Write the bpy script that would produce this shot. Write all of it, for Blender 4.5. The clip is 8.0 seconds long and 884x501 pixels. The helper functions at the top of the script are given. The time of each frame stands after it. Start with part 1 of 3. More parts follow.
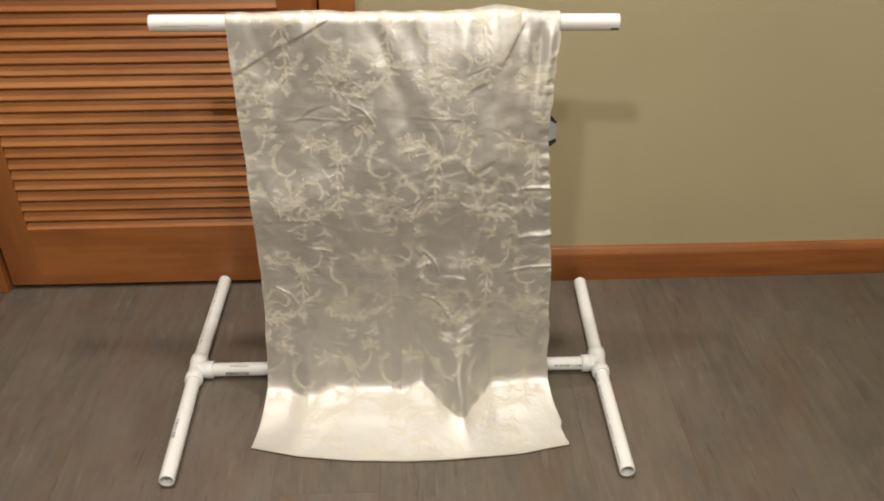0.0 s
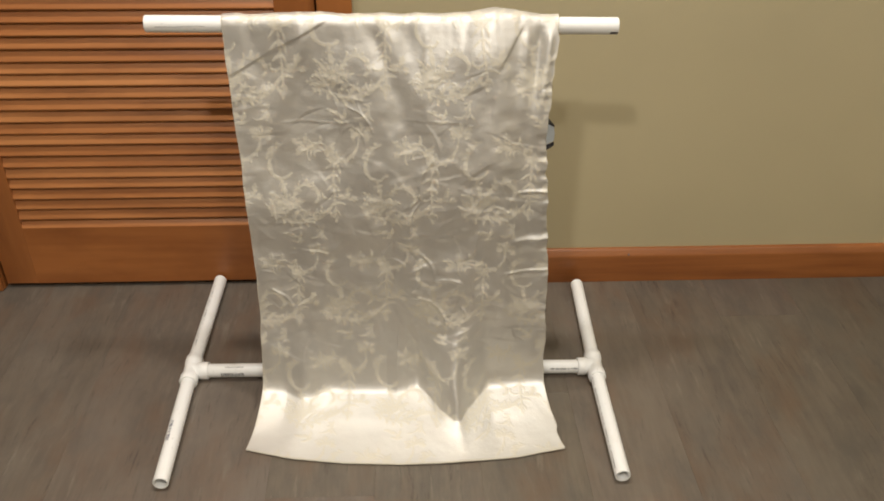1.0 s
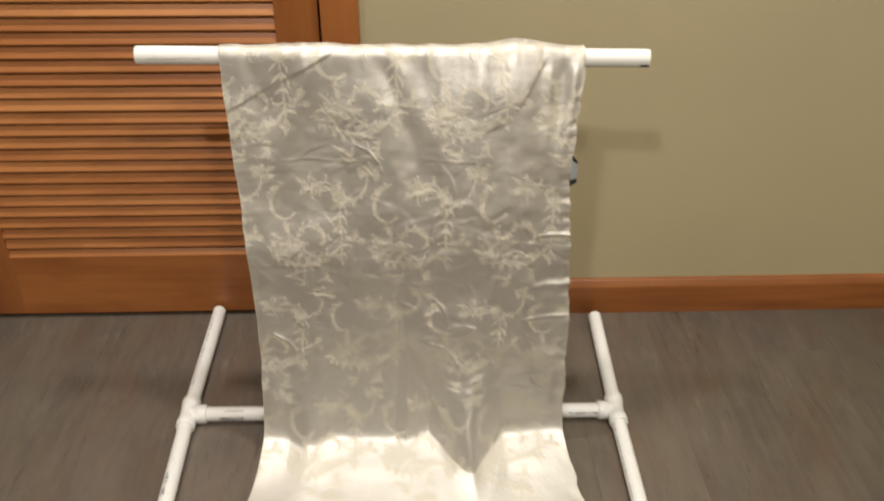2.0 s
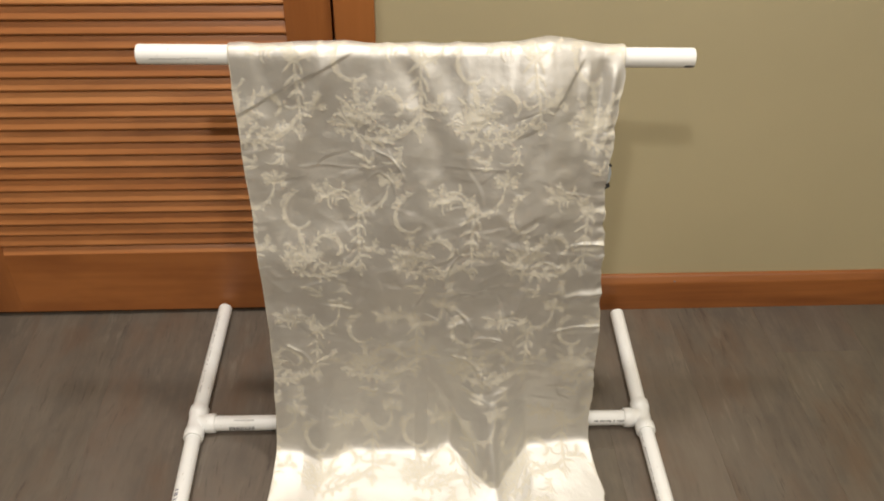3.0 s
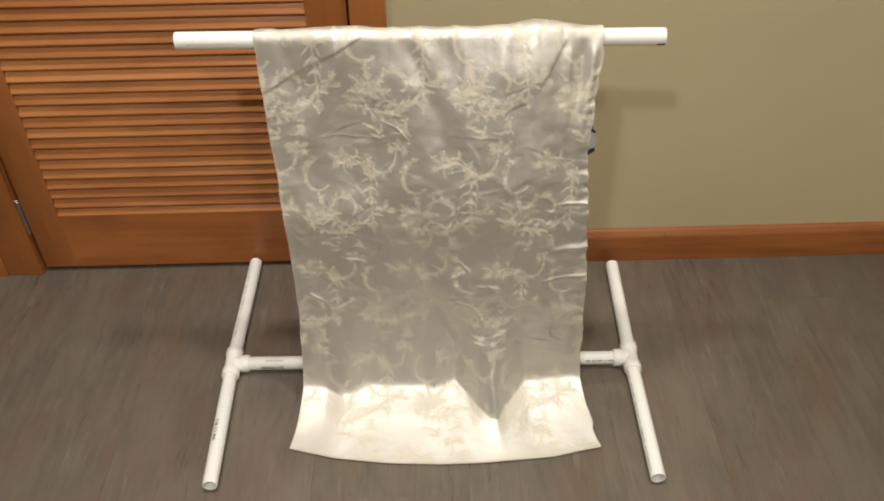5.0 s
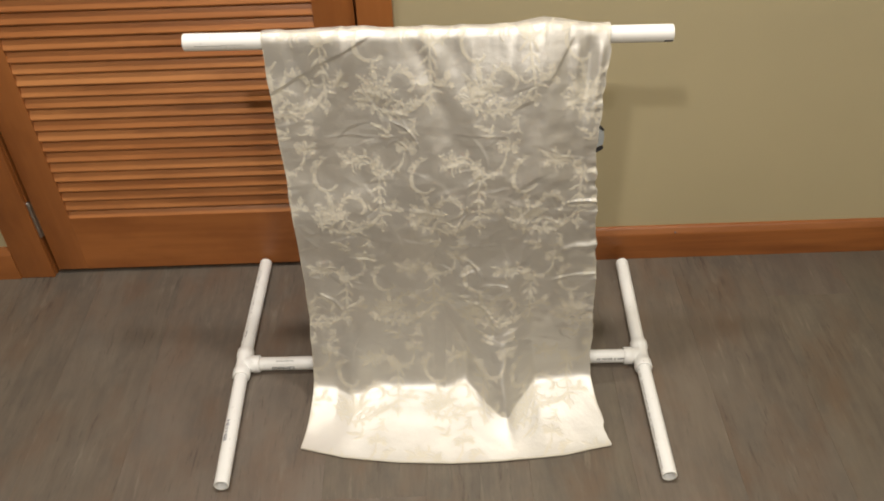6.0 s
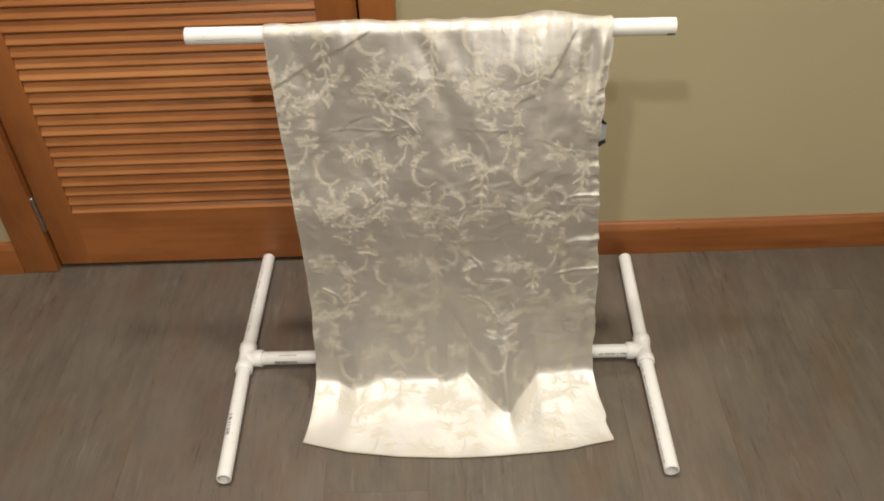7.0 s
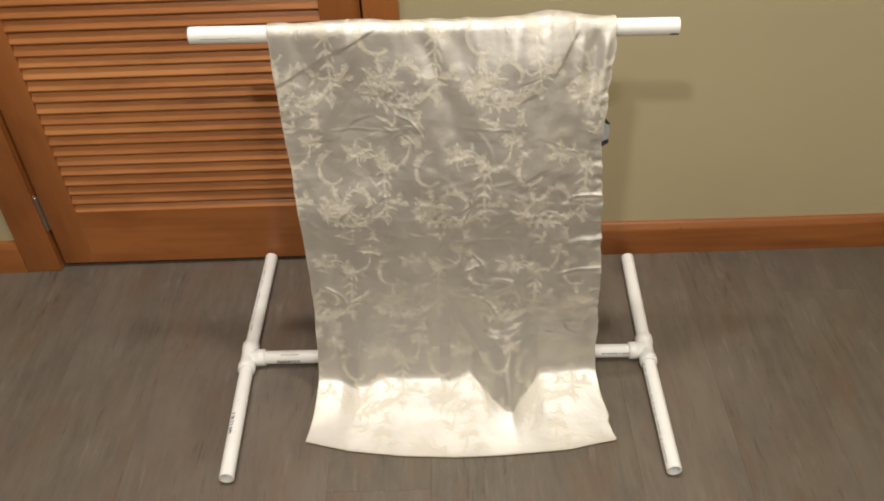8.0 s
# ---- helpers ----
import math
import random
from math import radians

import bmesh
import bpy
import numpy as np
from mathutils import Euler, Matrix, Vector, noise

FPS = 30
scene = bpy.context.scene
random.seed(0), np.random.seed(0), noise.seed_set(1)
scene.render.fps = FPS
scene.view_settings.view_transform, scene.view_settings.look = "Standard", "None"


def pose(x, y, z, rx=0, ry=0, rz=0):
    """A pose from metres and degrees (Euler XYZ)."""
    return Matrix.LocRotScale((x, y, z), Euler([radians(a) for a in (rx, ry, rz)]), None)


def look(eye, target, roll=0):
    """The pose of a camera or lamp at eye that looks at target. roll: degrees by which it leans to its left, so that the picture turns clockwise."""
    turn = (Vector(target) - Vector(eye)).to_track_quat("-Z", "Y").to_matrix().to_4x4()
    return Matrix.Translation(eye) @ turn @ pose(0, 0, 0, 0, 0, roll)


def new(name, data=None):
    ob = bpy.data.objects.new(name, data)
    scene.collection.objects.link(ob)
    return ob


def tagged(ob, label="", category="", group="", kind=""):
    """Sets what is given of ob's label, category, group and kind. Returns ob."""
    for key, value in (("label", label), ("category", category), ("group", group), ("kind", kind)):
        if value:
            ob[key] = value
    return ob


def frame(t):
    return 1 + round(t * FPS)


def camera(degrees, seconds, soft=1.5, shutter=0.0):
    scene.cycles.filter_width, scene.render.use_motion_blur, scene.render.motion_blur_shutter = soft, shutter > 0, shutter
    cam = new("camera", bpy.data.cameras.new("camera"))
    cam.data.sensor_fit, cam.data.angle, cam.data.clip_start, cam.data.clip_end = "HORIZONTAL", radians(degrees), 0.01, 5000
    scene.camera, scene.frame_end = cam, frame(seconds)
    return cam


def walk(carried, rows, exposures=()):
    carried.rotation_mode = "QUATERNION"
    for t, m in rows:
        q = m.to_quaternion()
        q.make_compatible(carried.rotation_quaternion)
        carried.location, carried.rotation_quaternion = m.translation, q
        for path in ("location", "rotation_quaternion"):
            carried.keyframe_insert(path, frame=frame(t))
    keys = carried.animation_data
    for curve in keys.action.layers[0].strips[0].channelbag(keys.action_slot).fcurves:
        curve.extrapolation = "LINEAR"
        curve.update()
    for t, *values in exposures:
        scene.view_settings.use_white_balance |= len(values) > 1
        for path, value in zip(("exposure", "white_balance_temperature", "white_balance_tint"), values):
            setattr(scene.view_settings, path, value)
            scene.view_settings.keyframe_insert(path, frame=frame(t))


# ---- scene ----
cam = camera(54.7, 8.0, soft=1.9, shutter=0.5)
PATH = [
    (0, (0.901, -1.612, 1.126), (0.97, 0.065, 0.038), 0.0),
    (0.5, (0.904, -1.607, 1.129), (0.974, 0.067, 0.036), 0.2),
    (1, (0.903, -1.598, 1.136), (0.978, 0.071, 0.036), 0.5),
    (1.5, (0.904, -1.575, 1.144), (0.98, 0.088, 0.036), 0.7),
    (1.8, (0.897, -1.517, 1.157), (0.974, 0.142, 0.043), 0.7),
    (2, (0.888, -1.46, 1.161), (0.959, 0.189, 0.031), 0.6),
    (2.2, (0.869, -1.393, 1.167), (0.936, 0.254, 0.035), 0.5),
    (3.3, (0.844, -1.341, 1.197), (0.935, 0.218, -0.053), 1.1),
    (3.5, (0.849, -1.365, 1.219), (0.927, 0.182, -0.046), 0.8),
    (4, (0.859, -1.414, 1.261), (0.922, 0.114, -0.027), 0.3),
    (4.5, (0.873, -1.459, 1.286), (0.92, 0.067, -0.007), -0.2),
    (5, (0.879, -1.472, 1.289), (0.898, 0.049, -0.01), -1.0),
    (5.2, (0.879, -1.473, 1.29), (0.89, 0.046, -0.011), -1.4),
    (6.3, (0.886, -1.474, 1.283), (0.876, 0.05, -0.012), -2.2),
    (6.5, (0.888, -1.474, 1.28), (0.876, 0.051, -0.014), -2.3),
    (7, (0.886, -1.477, 1.283), (0.869, 0.041, -0.019), -2.3),
    (7.5, (0.885, -1.477, 1.282), (0.863, 0.041, -0.02), -2.3),
    (8, (0.884, -1.478, 1.283), (0.863, 0.04, -0.019), -2.3),
]
walk(cam, [(t, look(eye, target, roll)) for t, eye, target, roll in PATH])

# ---- light: recessed ceiling lamps, and two unseen fill lamps ----
CEIL = 2.42
# First four fit the cast shadows; last two added to brighten the right wall.
LAMPS = [(0.42, -0.42, 17.0), (1.25, -0.42, 17.0), (0.45, -2.04, 24.0), (1.29, -2.04, 17.0), (2.65, -2.04, 10.0), (2.35, -3.6, 12.0)]
scene.view_settings.exposure = 0.0
world = bpy.data.worlds.new("room_world")
scene.world = world
world.use_nodes = True
world.node_tree.nodes["Background"].inputs[0].default_value = (1.0, 0.93, 0.82, 1)
world.node_tree.nodes["Background"].inputs[1].default_value = 0.02
for lx, ly, power in LAMPS:
    lamp = bpy.data.lights.new("ceiling_lamp_light", "AREA")
    lamp.shape, lamp.size, lamp.energy, lamp.color = "DISK", 0.13, power, (1.0, 0.938, 0.855)
    ob = new("ceiling_lamp_light", lamp)
    ob.location = (lx, ly, CEIL - 0.012)


# ---- materials ----
def nodes_of(name):
    m = bpy.data.materials.new(name)
    m.use_nodes = True
    nt = m.node_tree
    return m, nt, nt.nodes, nt.nodes["Principled BSDF"]


def add(nt, kind, **values):
    n = nt.nodes.new(kind)
    for k, v in values.items():
        n.inputs[k].default_value = v
    return n


def mixer(nt, fac, a, b):
    n = nt.nodes.new("ShaderNodeMix")
    n.data_type = "RGBA"
    for i, v in ((0, fac), (6, a), (7, b)):
        if isinstance(v, (int, float)):
            n.inputs[i].default_value = v
        elif isinstance(v, tuple):
            n.inputs[i].default_value = (*v, 1)
        else:
            nt.links.new(v, n.inputs[i])
    return n.outputs[2]


def ramp(nt, src, lo, hi):
    n = nt.nodes.new("ShaderNodeMapRange")
    n.inputs[1].default_value, n.inputs[2].default_value = lo, hi
    nt.links.new(src, n.inputs[0])
    return n.outputs[0]


def coords(nt, scale, shuffle=0.0):
    """Object coordinates, scaled, and shifted by each object's own random number."""
    tc = nt.nodes.new("ShaderNodeTexCoord")
    mp = nt.nodes.new("ShaderNodeMapping")
    mp.inputs["Scale"].default_value = scale
    src = tc.outputs["Object"]
    if shuffle:
        info = nt.nodes.new("ShaderNodeObjectInfo")
        mul = nt.nodes.new("ShaderNodeVectorMath")
        mul.operation = "MULTIPLY_ADD"
        nt.links.new(info.outputs["Random"], mul.inputs[0])
        mul.inputs[1].default_value = (shuffle, shuffle * 0.7, shuffle * 1.3)
        nt.links.new(src, mul.inputs[2])
        src = mul.outputs[0]
    nt.links.new(src, mp.inputs[0])
    return mp.outputs[0]


def noise_tex(nt, vec, scale, detail=4.0, rough=0.55):
    n = add(nt, "ShaderNodeTexNoise", Scale=scale, Detail=detail, Roughness=rough)
    nt.links.new(vec, n.inputs["Vector"])
    return n.outputs["Fac"]


def bump(nt, bsdf, src, strength, distance):
    b = add(nt, "ShaderNodeBump", Strength=strength, Distance=distance)
    nt.links.new(src, b.inputs["Height"])
    nt.links.new(b.outputs[0], bsdf.inputs["Normal"])


def wood(name, dark, mid, light, scale, rough=0.38, shuffle=7.0):
    """Stained wood whose grain is long where the scale is small."""
    m, nt, _, b = nodes_of(name)
    v = coords(nt, scale, shuffle)
    grain = noise_tex(nt, v, 1.0, 6.0, 0.6)
    broad = noise_tex(nt, coords(nt, tuple(s * 0.12 for s in scale), shuffle), 1.0, 3.0)
    c = mixer(nt, ramp(nt, grain, 0.32, 0.68), dark, mid)
    c = mixer(nt, ramp(nt, broad, 0.4, 0.7), c, light)
    blotch = noise_tex(nt, coords(nt, tuple(4 + s * 0.12 for s in scale), shuffle), 1.0, 4.0, 0.6)
    half = nt.nodes.new("ShaderNodeMath")
    half.operation = "MULTIPLY"
    nt.links.new(ramp(nt, blotch, 0.46, 0.68), half.inputs[0])
    half.inputs[1].default_value = 0.55
    c = mixer(nt, half.outputs[0], c, tuple(0.82 * v for v in dark))
    nt.links.new(c, b.inputs["Base Color"])
    rr = nt.nodes.new("ShaderNodeMapRange")
    rr.inputs[3].default_value, rr.inputs[4].default_value = rough - 0.06, rough + 0.1
    nt.links.new(broad, rr.inputs[0])
    nt.links.new(rr.outputs[0], b.inputs["Roughness"])
    bump(nt, b, grain, 0.25, 0.0006)
    return m


def paint(name, colour, rough, grain=0.0006, vary=0.06, scale=220.0):
    m, nt, _, b = nodes_of(name)
    v = coords(nt, (1, 1, 1))
    big = noise_tex(nt, v, 1.6, 3.0)
    c = mixer(nt, ramp(nt, big, 0.3, 0.7), tuple(x * (1 - vary) for x in colour), tuple(min(1, x * (1 + vary)) for x in colour))
    nt.links.new(c, b.inputs["Base Color"])
    b.inputs["Roughness"].default_value = rough
    bump(nt, b, noise_tex(nt, v, scale, 3.0), 0.3, grain)
    return m


def plain(name, colour, rough=0.5, metal=0.0):
    m, nt, _, b = nodes_of(name)
    fine = noise_tex(nt, coords(nt, (1, 1, 1)), 60.0, 3.0)
    c = mixer(nt, ramp(nt, fine, 0.3, 0.7), tuple(x * 0.93 for x in colour), colour)
    nt.links.new(c, b.inputs["Base Color"])
    b.inputs["Roughness"].default_value, b.inputs["Metallic"].default_value = rough, metal
    return m


W_DARK, W_MID, W_LIGHT = (0.25, 0.082, 0.021), (0.36, 0.129, 0.034), (0.44, 0.166, 0.048)
wood_up = wood("stained_wood_upright", W_DARK, W_MID, W_LIGHT, (55, 55, 3.0))
wood_across = wood("stained_wood_across", *(tuple(1.04 * v for v in c) for c in (W_DARK, W_MID, W_LIGHT)), (3.0, 55, 55))
wood_base = wood("stained_wood_baseboard", *(tuple(0.86 * v for v in c) for c in (W_DARK, W_MID, W_LIGHT)), (3.0, 55, 55))
wood_slat = wood("stained_wood_slat", (0.34, 0.124, 0.038), (0.46, 0.185, 0.060), (0.53, 0.228, 0.079), (3.0, 80, 80), 0.40)
wall_paint = paint("khaki_wall_paint", (0.475, 0.413, 0.258), 0.75)
back_paint = paint("pale_wall_paint", (0.55, 0.50, 0.38), 0.8)
ceiling_paint = paint("ceiling_paint", (0.78, 0.76, 0.70), 0.9)
steel = plain("dull_steel", (0.42, 0.40, 0.37), 0.35, 1.0)
dark_gap = plain("dark_subfloor", (0.06, 0.05, 0.04), 0.9)
ink = plain("grey_ink", (0.13, 0.13, 0.14), 0.6)
pale_ink = plain("pale_grey_ink", (0.38, 0.38, 0.38), 0.6)
blue_ink = plain("slate_blue_ink", (0.10, 0.11, 0.17), 0.6)
label_white = plain("label_satin", (0.70, 0.77, 0.84), 0.5)
label_dark = plain("label_fold", (0.05, 0.05, 0.06), 0.6)
lens_glow = bpy.data.materials.new("lamp_lens")
lens_glow.use_nodes = True
lens_glow.node_tree.nodes["Principled BSDF"].inputs["Base Color"].default_value = (0.9, 0.88, 0.82, 1)
lens_glow.node_tree.nodes["Principled BSDF"].inputs["Emission Color"].default_value = (1.0, 0.938, 0.842, 1)
lens_glow.node_tree.nodes["Principled BSDF"].inputs["Emission Strength"].default_value = 2.0


def make_pvc():
    m, nt, _, b = nodes_of("white_pvc")
    v = coords(nt, (1, 1, 1), 3.0)
    smear = noise_tex(nt, v, 18.0, 5.0, 0.6)
    speck = noise_tex(nt, v, 160.0, 2.0)
    c = mixer(nt, ramp(nt, smear, 0.55, 0.8), (0.84, 0.845, 0.83), (0.76, 0.755, 0.72))
    c = mixer(nt, ramp(nt, speck, 0.70, 0.78), c, (0.45, 0.43, 0.39))
    nt.links.new(c, b.inputs["Base Color"])
    b.inputs["Roughness"].default_value = 0.32
    bump(nt, b, speck, 0.1, 0.0003)
    return m


pvc = make_pvc()


def make_plank():
    """Grey-brown wire-brushed vinyl wood, grain along y, wavering a little."""
    m, nt, _, b = nodes_of("grey_brown_vinyl_plank")
    bend = nt.nodes.new("ShaderNodeVectorMath")
    bend.operation = "MULTIPLY_ADD"
    wav = add(nt, "ShaderNodeTexNoise", Scale=1.0, Detail=3.0)
    nt.links.new(coords(nt, (5, 3.2, 1), 9.0), wav.inputs["Vector"])
    nt.links.new(wav.outputs["Color"], bend.inputs[0])
    bend.inputs[1].default_value = (0.045, 0.0, 0.0)
    nt.links.new(coords(nt, (1, 1, 1), 9.0), bend.inputs[2])

    def grain(scale, detail, rough):
        mp = nt.nodes.new("ShaderNodeMapping")
        mp.inputs["Scale"].default_value = scale
        nt.links.new(bend.outputs[0], mp.inputs[0])
        return noise_tex(nt, mp.outputs[0], 1.0, detail, rough)

    def part_of(src, lo, hi, most):
        k = nt.nodes.new("ShaderNodeMath")
        k.operation = "MULTIPLY"
        nt.links.new(ramp(nt, src, lo, hi), k.inputs[0])
        k.inputs[1].default_value = most
        return k.outputs[0]

    def product(a, b):
        k = nt.nodes.new("ShaderNodeMath")
        k.operation = "MULTIPLY"
        nt.links.new(a, k.inputs[0])
        nt.links.new(b, k.inputs[1])
        return k.outputs[0]

    fine, streak, cloud = grain((55, 6.0, 1), 6.0, 0.66), grain((75, 10.0, 1), 5.0, 0.68), grain((16, 8.0, 1), 6.0, 0.68)
    blot = noise_tex(nt, coords(nt, (11, 5.5, 1), 2.0), 1.0, 5.0, 0.6)
    wash = noise_tex(nt, coords(nt, (3.0, 2.2, 1)), 1.0, 4.0)
    patchy = noise_tex(nt, coords(nt, (9, 4.5, 1), 4.0), 1.0, 3.0)
    rubbed = noise_tex(nt, coords(nt, (10, 4.0, 1), 6.0), 1.0, 3.0)
    c = mixer(nt, ramp(nt, fine, 0.28, 0.74), (0.104, 0.084, 0.066), (0.152, 0.127, 0.101))
    c = mixer(nt, part_of(cloud, 0.46, 0.66, 0.75), c, (0.092, 0.080, 0.067))
    c = mixer(nt, part_of(blot, 0.50, 0.66, 0.60), c, (0.132, 0.086, 0.057))
    c = mixer(nt, part_of(wash, 0.48, 0.66, 0.55), c, (0.168, 0.146, 0.121))
    scratch = grain((120, 11.0, 1), 5.0, 0.74)
    hair = nt.nodes.new("ShaderNodeMath")
    hair.operation = "SUBTRACT"
    hair.inputs[0].default_value = 1.0
    nt.links.new(ramp(nt, scratch, 0.32, 0.44), hair.inputs[1])
    c = mixer(nt, product(part_of(hair.outputs[0], 0.0, 1.0, 0.75), ramp(nt, rubbed, 0.42, 0.60)), c, (0.050, 0.038, 0.029))
    c = mixer(nt, part_of(scratch, 0.60, 0.72, 0.16), c, (0.215, 0.185, 0.150))
    c = mixer(nt, product(part_of(streak, 0.56, 0.70, 0.42), ramp(nt, patchy, 0.48, 0.62)), c, (0.24, 0.212, 0.176))
    low = nt.nodes.new("ShaderNodeMath")
    low.operation = "SUBTRACT"
    low.inputs[0].default_value = 1.0
    nt.links.new(ramp(nt, streak, 0.24, 0.38), low.inputs[1])
    c = mixer(nt, part_of(low.outputs[0], 0.0, 1.0, 0.4), c, (0.052, 0.040, 0.031))
    tone = nt.nodes.new("ShaderNodeMix")
    tone.data_type, tone.blend_type = "RGBA", "MULTIPLY"
    tone.inputs[0].default_value = 1.0
    nt.links.new(c, tone.inputs[6])
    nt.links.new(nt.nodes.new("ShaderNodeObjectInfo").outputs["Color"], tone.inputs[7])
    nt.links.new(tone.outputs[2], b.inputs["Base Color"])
    rr = nt.nodes.new("ShaderNodeMapRange")
    rr.inputs[3].default_value, rr.inputs[4].default_value = 0.42, 0.62
    nt.links.new(cloud, rr.inputs[0])
    nt.links.new(rr.outputs[0], b.inputs["Roughness"])
    bump(nt, b, scratch, 0.2, 0.0006)
    return m


plank_mat = make_plank()


def make_damask():
    """Silvery satin ground that mirrors broadly; the woven scrolls are a matte cream."""
    m, nt, _, b = nodes_of("cream_damask_satin")
    at = nt.nodes.new("ShaderNodeAttribute")
    at.attribute_name = "weave"
    v = coords(nt, (1, 1, 1))
    worn = ramp(nt, noise_tex(nt, v, 300.0, 3.0), 0.31, 0.51)
    veil = nt.nodes.new("ShaderNodeMath")
    veil.operation = "MULTIPLY"
    nt.links.new(at.outputs["Fac"], veil.inputs[0])
    nt.links.new(worn, veil.inputs[1])
    fig = veil.outputs[0]
    thread = noise_tex(nt, coords(nt, (260, 260, 1800)), 1.0, 2.0)
    tint = noise_tex(nt, v, 9.0, 3.0)
    ground = mixer(nt, ramp(nt, tint, 0.35, 0.7), (0.590, 0.576, 0.542), (0.630, 0.609, 0.564))
    figure = mixer(nt, ramp(nt, tint, 0.35, 0.7), (0.580, 0.545, 0.455), (0.616, 0.578, 0.482))
    nt.links.new(mixer(nt, fig, ground, figure), b.inputs["Base Color"])
    for socket, g, f in (("Metallic", 0.69, 0.03), ("Roughness", 0.50, 0.52)):
        r = nt.nodes.new("ShaderNodeMapRange")
        r.inputs[3].default_value, r.inputs[4].default_value = g, f
        nt.links.new(fig, r.inputs[0])
        nt.links.new(r.outputs[0], b.inputs[socket])
    b.inputs["Sheen Weight"].default_value = 0.15
    crinkle = noise_tex(nt, coords(nt, (38, 38, 60)), 1.0, 4.0, 0.55)
    b1 = add(nt, "ShaderNodeBump", Strength=0.36, Distance=0.0022)
    nt.links.new(crinkle, b1.inputs["Height"])
    b2 = add(nt, "ShaderNodeBump", Strength=0.12, Distance=0.0003)
    nt.links.new(thread, b2.inputs["Height"])
    nt.links.new(b1.outputs[0], b2.inputs["Normal"])
    nt.links.new(b2.outputs[0], b.inputs["Normal"])
    return m


damask = make_damask()


# ---- mesh helpers ----
def origin_of(ob):
    p = Vector((0, 0, 0))
    while ob is not None:
        p += ob.location
        ob = ob.parent
    return p


def smooth(me, flat_over=40):
    for p in me.polygons:
        p.use_smooth = True
    me.set_sharp_from_angle(angle=radians(flat_over))


def part(name, bm, material, parent=None, label=""):
    """Links a bmesh, built at its place in the room, as one mesh object, under a thing or a part."""
    me = bpy.data.meshes.new(name)
    bm.to_mesh(me)
    bm.free()
    smooth(me)
    me.materials.append(material)
    ob = new(name, me)
    if parent is not None:
        ob.parent = parent
        ob.location = -origin_of(parent)
    if label:
        tagged(ob, label)
    return ob


def thing(name, at, label, category, group="", kind=""):
    e = new(name)
    e.location, e.empty_display_size = at, 0.05
    return tagged(e, label, category, group, kind)


def box(bm, lo, hi, bevel=0.0):
    size = [h - l for l, h in zip(lo, hi)]
    mid = [(h + l) / 2 for l, h in zip(lo, hi)]
    made = bmesh.ops.create_cube(bm, size=1.0, matrix=Matrix.Translation(mid) @ Matrix.Diagonal((*size, 1)))
    if bevel:
        edges = list({e for v in made["verts"] for e in v.link_edges})
        bmesh.ops.bevel(bm, geom=edges, offset=bevel, segments=2, profile=0.6, affect="EDGES")
    return bm


def boxes(*some, bevel=0.0):
    bm = bmesh.new()
    for lo, hi in some:
        box(bm, lo, hi, bevel)
    return bm


def lathe(bm, p0, p1, rings, n=32, closed=False):
    """A body turned about the line p0-p1. rings: (metres along it, radius)."""
    p0, p1 = Vector(p0), Vector(p1)
    turn = (p1 - p0).to_track_quat("Z", "Y").to_matrix()
    loops = []
    for d, r in rings:
        loops.append([bm.verts.new(p0 + turn @ Vector((r * math.cos(2 * math.pi * k / n), r * math.sin(2 * math.pi * k / n), d))) for k in range(n)])
    pairs = list(zip(loops, loops[1:])) + ([(loops[-1], loops[0])] if closed else [])
    for a, b in pairs:
        for k in range(n):
            bm.faces.new((a[k], a[(k + 1) % n], b[(k + 1) % n], b[k]))
    return bm


def pipe(bm, p0, p1, ro=0.01335, ri=0.0104):
    """A hollow pipe with slightly broken edges at both ends."""
    ln = (Vector(p1) - Vector(p0)).length
    c = 0.0008
    rings = [(c, ri), (0, ri + c), (0, ro - c), (c, ro), (ln - c, ro), (ln, ro - c), (ln, ri + c), (ln - c, ri)]
    return lathe(bm, p0, p1, rings, closed=True)


def patch(bm, p0, p1, d0, d1, a0, a1, r=0.01355, up=(0, 0, 1)):
    """A thin printed patch on a pipe p0-p1, from d0 to d1 along it, between angles a0 and a1 above the side that faces the front."""
    p0, p1 = Vector(p0), Vector(p1)
    ax = (p1 - p0).normalized()
    up = Vector(up)
    front = up.cross(ax).normalized()
    if front.y > 0.5 or (abs(front.y) < 0.5 and front.x > 0):
        front = -front
    rows = []
    for d in (d0, d1):
        rows.append([bm.verts.new(p0 + ax * d + r * (front * math.cos(radians(a)) + up * math.sin(radians(a)))) for a in np.linspace(a0, a1, 5)])
    for k in range(4):
        bm.faces.new((rows[0][k], rows[1][k], rows[1][k + 1], rows[0][k + 1]))
    return bm


def extrude_profile(bm, pts, x0, x1):
    """A moulding along x: a closed outline of (y, z)."""
    a = [bm.verts.new((x0, y, z)) for y, z in pts]
    b = [bm.verts.new((x1, y, z)) for y, z in pts]
    n = len(pts)
    for k in range(n):
        bm.faces.new((a[k], b[k], b[(k + 1) % n], a[(k + 1) % n]))
    bm.faces.new(a[::-1])
    bm.faces.new(b)
    bmesh.ops.recalc_face_normals(bm, faces=bm.faces)
    return bm


# ---- the room ----
XL, XR, YB = -1.7, 3.4, -4.2
DOOR_W, DOOR_H = 0.731, 2.03
OPEN_L, OPEN_R, OPEN_T = -0.030, 0.762, 2.06


def structure(ob, label):
    return tagged(ob, label, kind="structure")


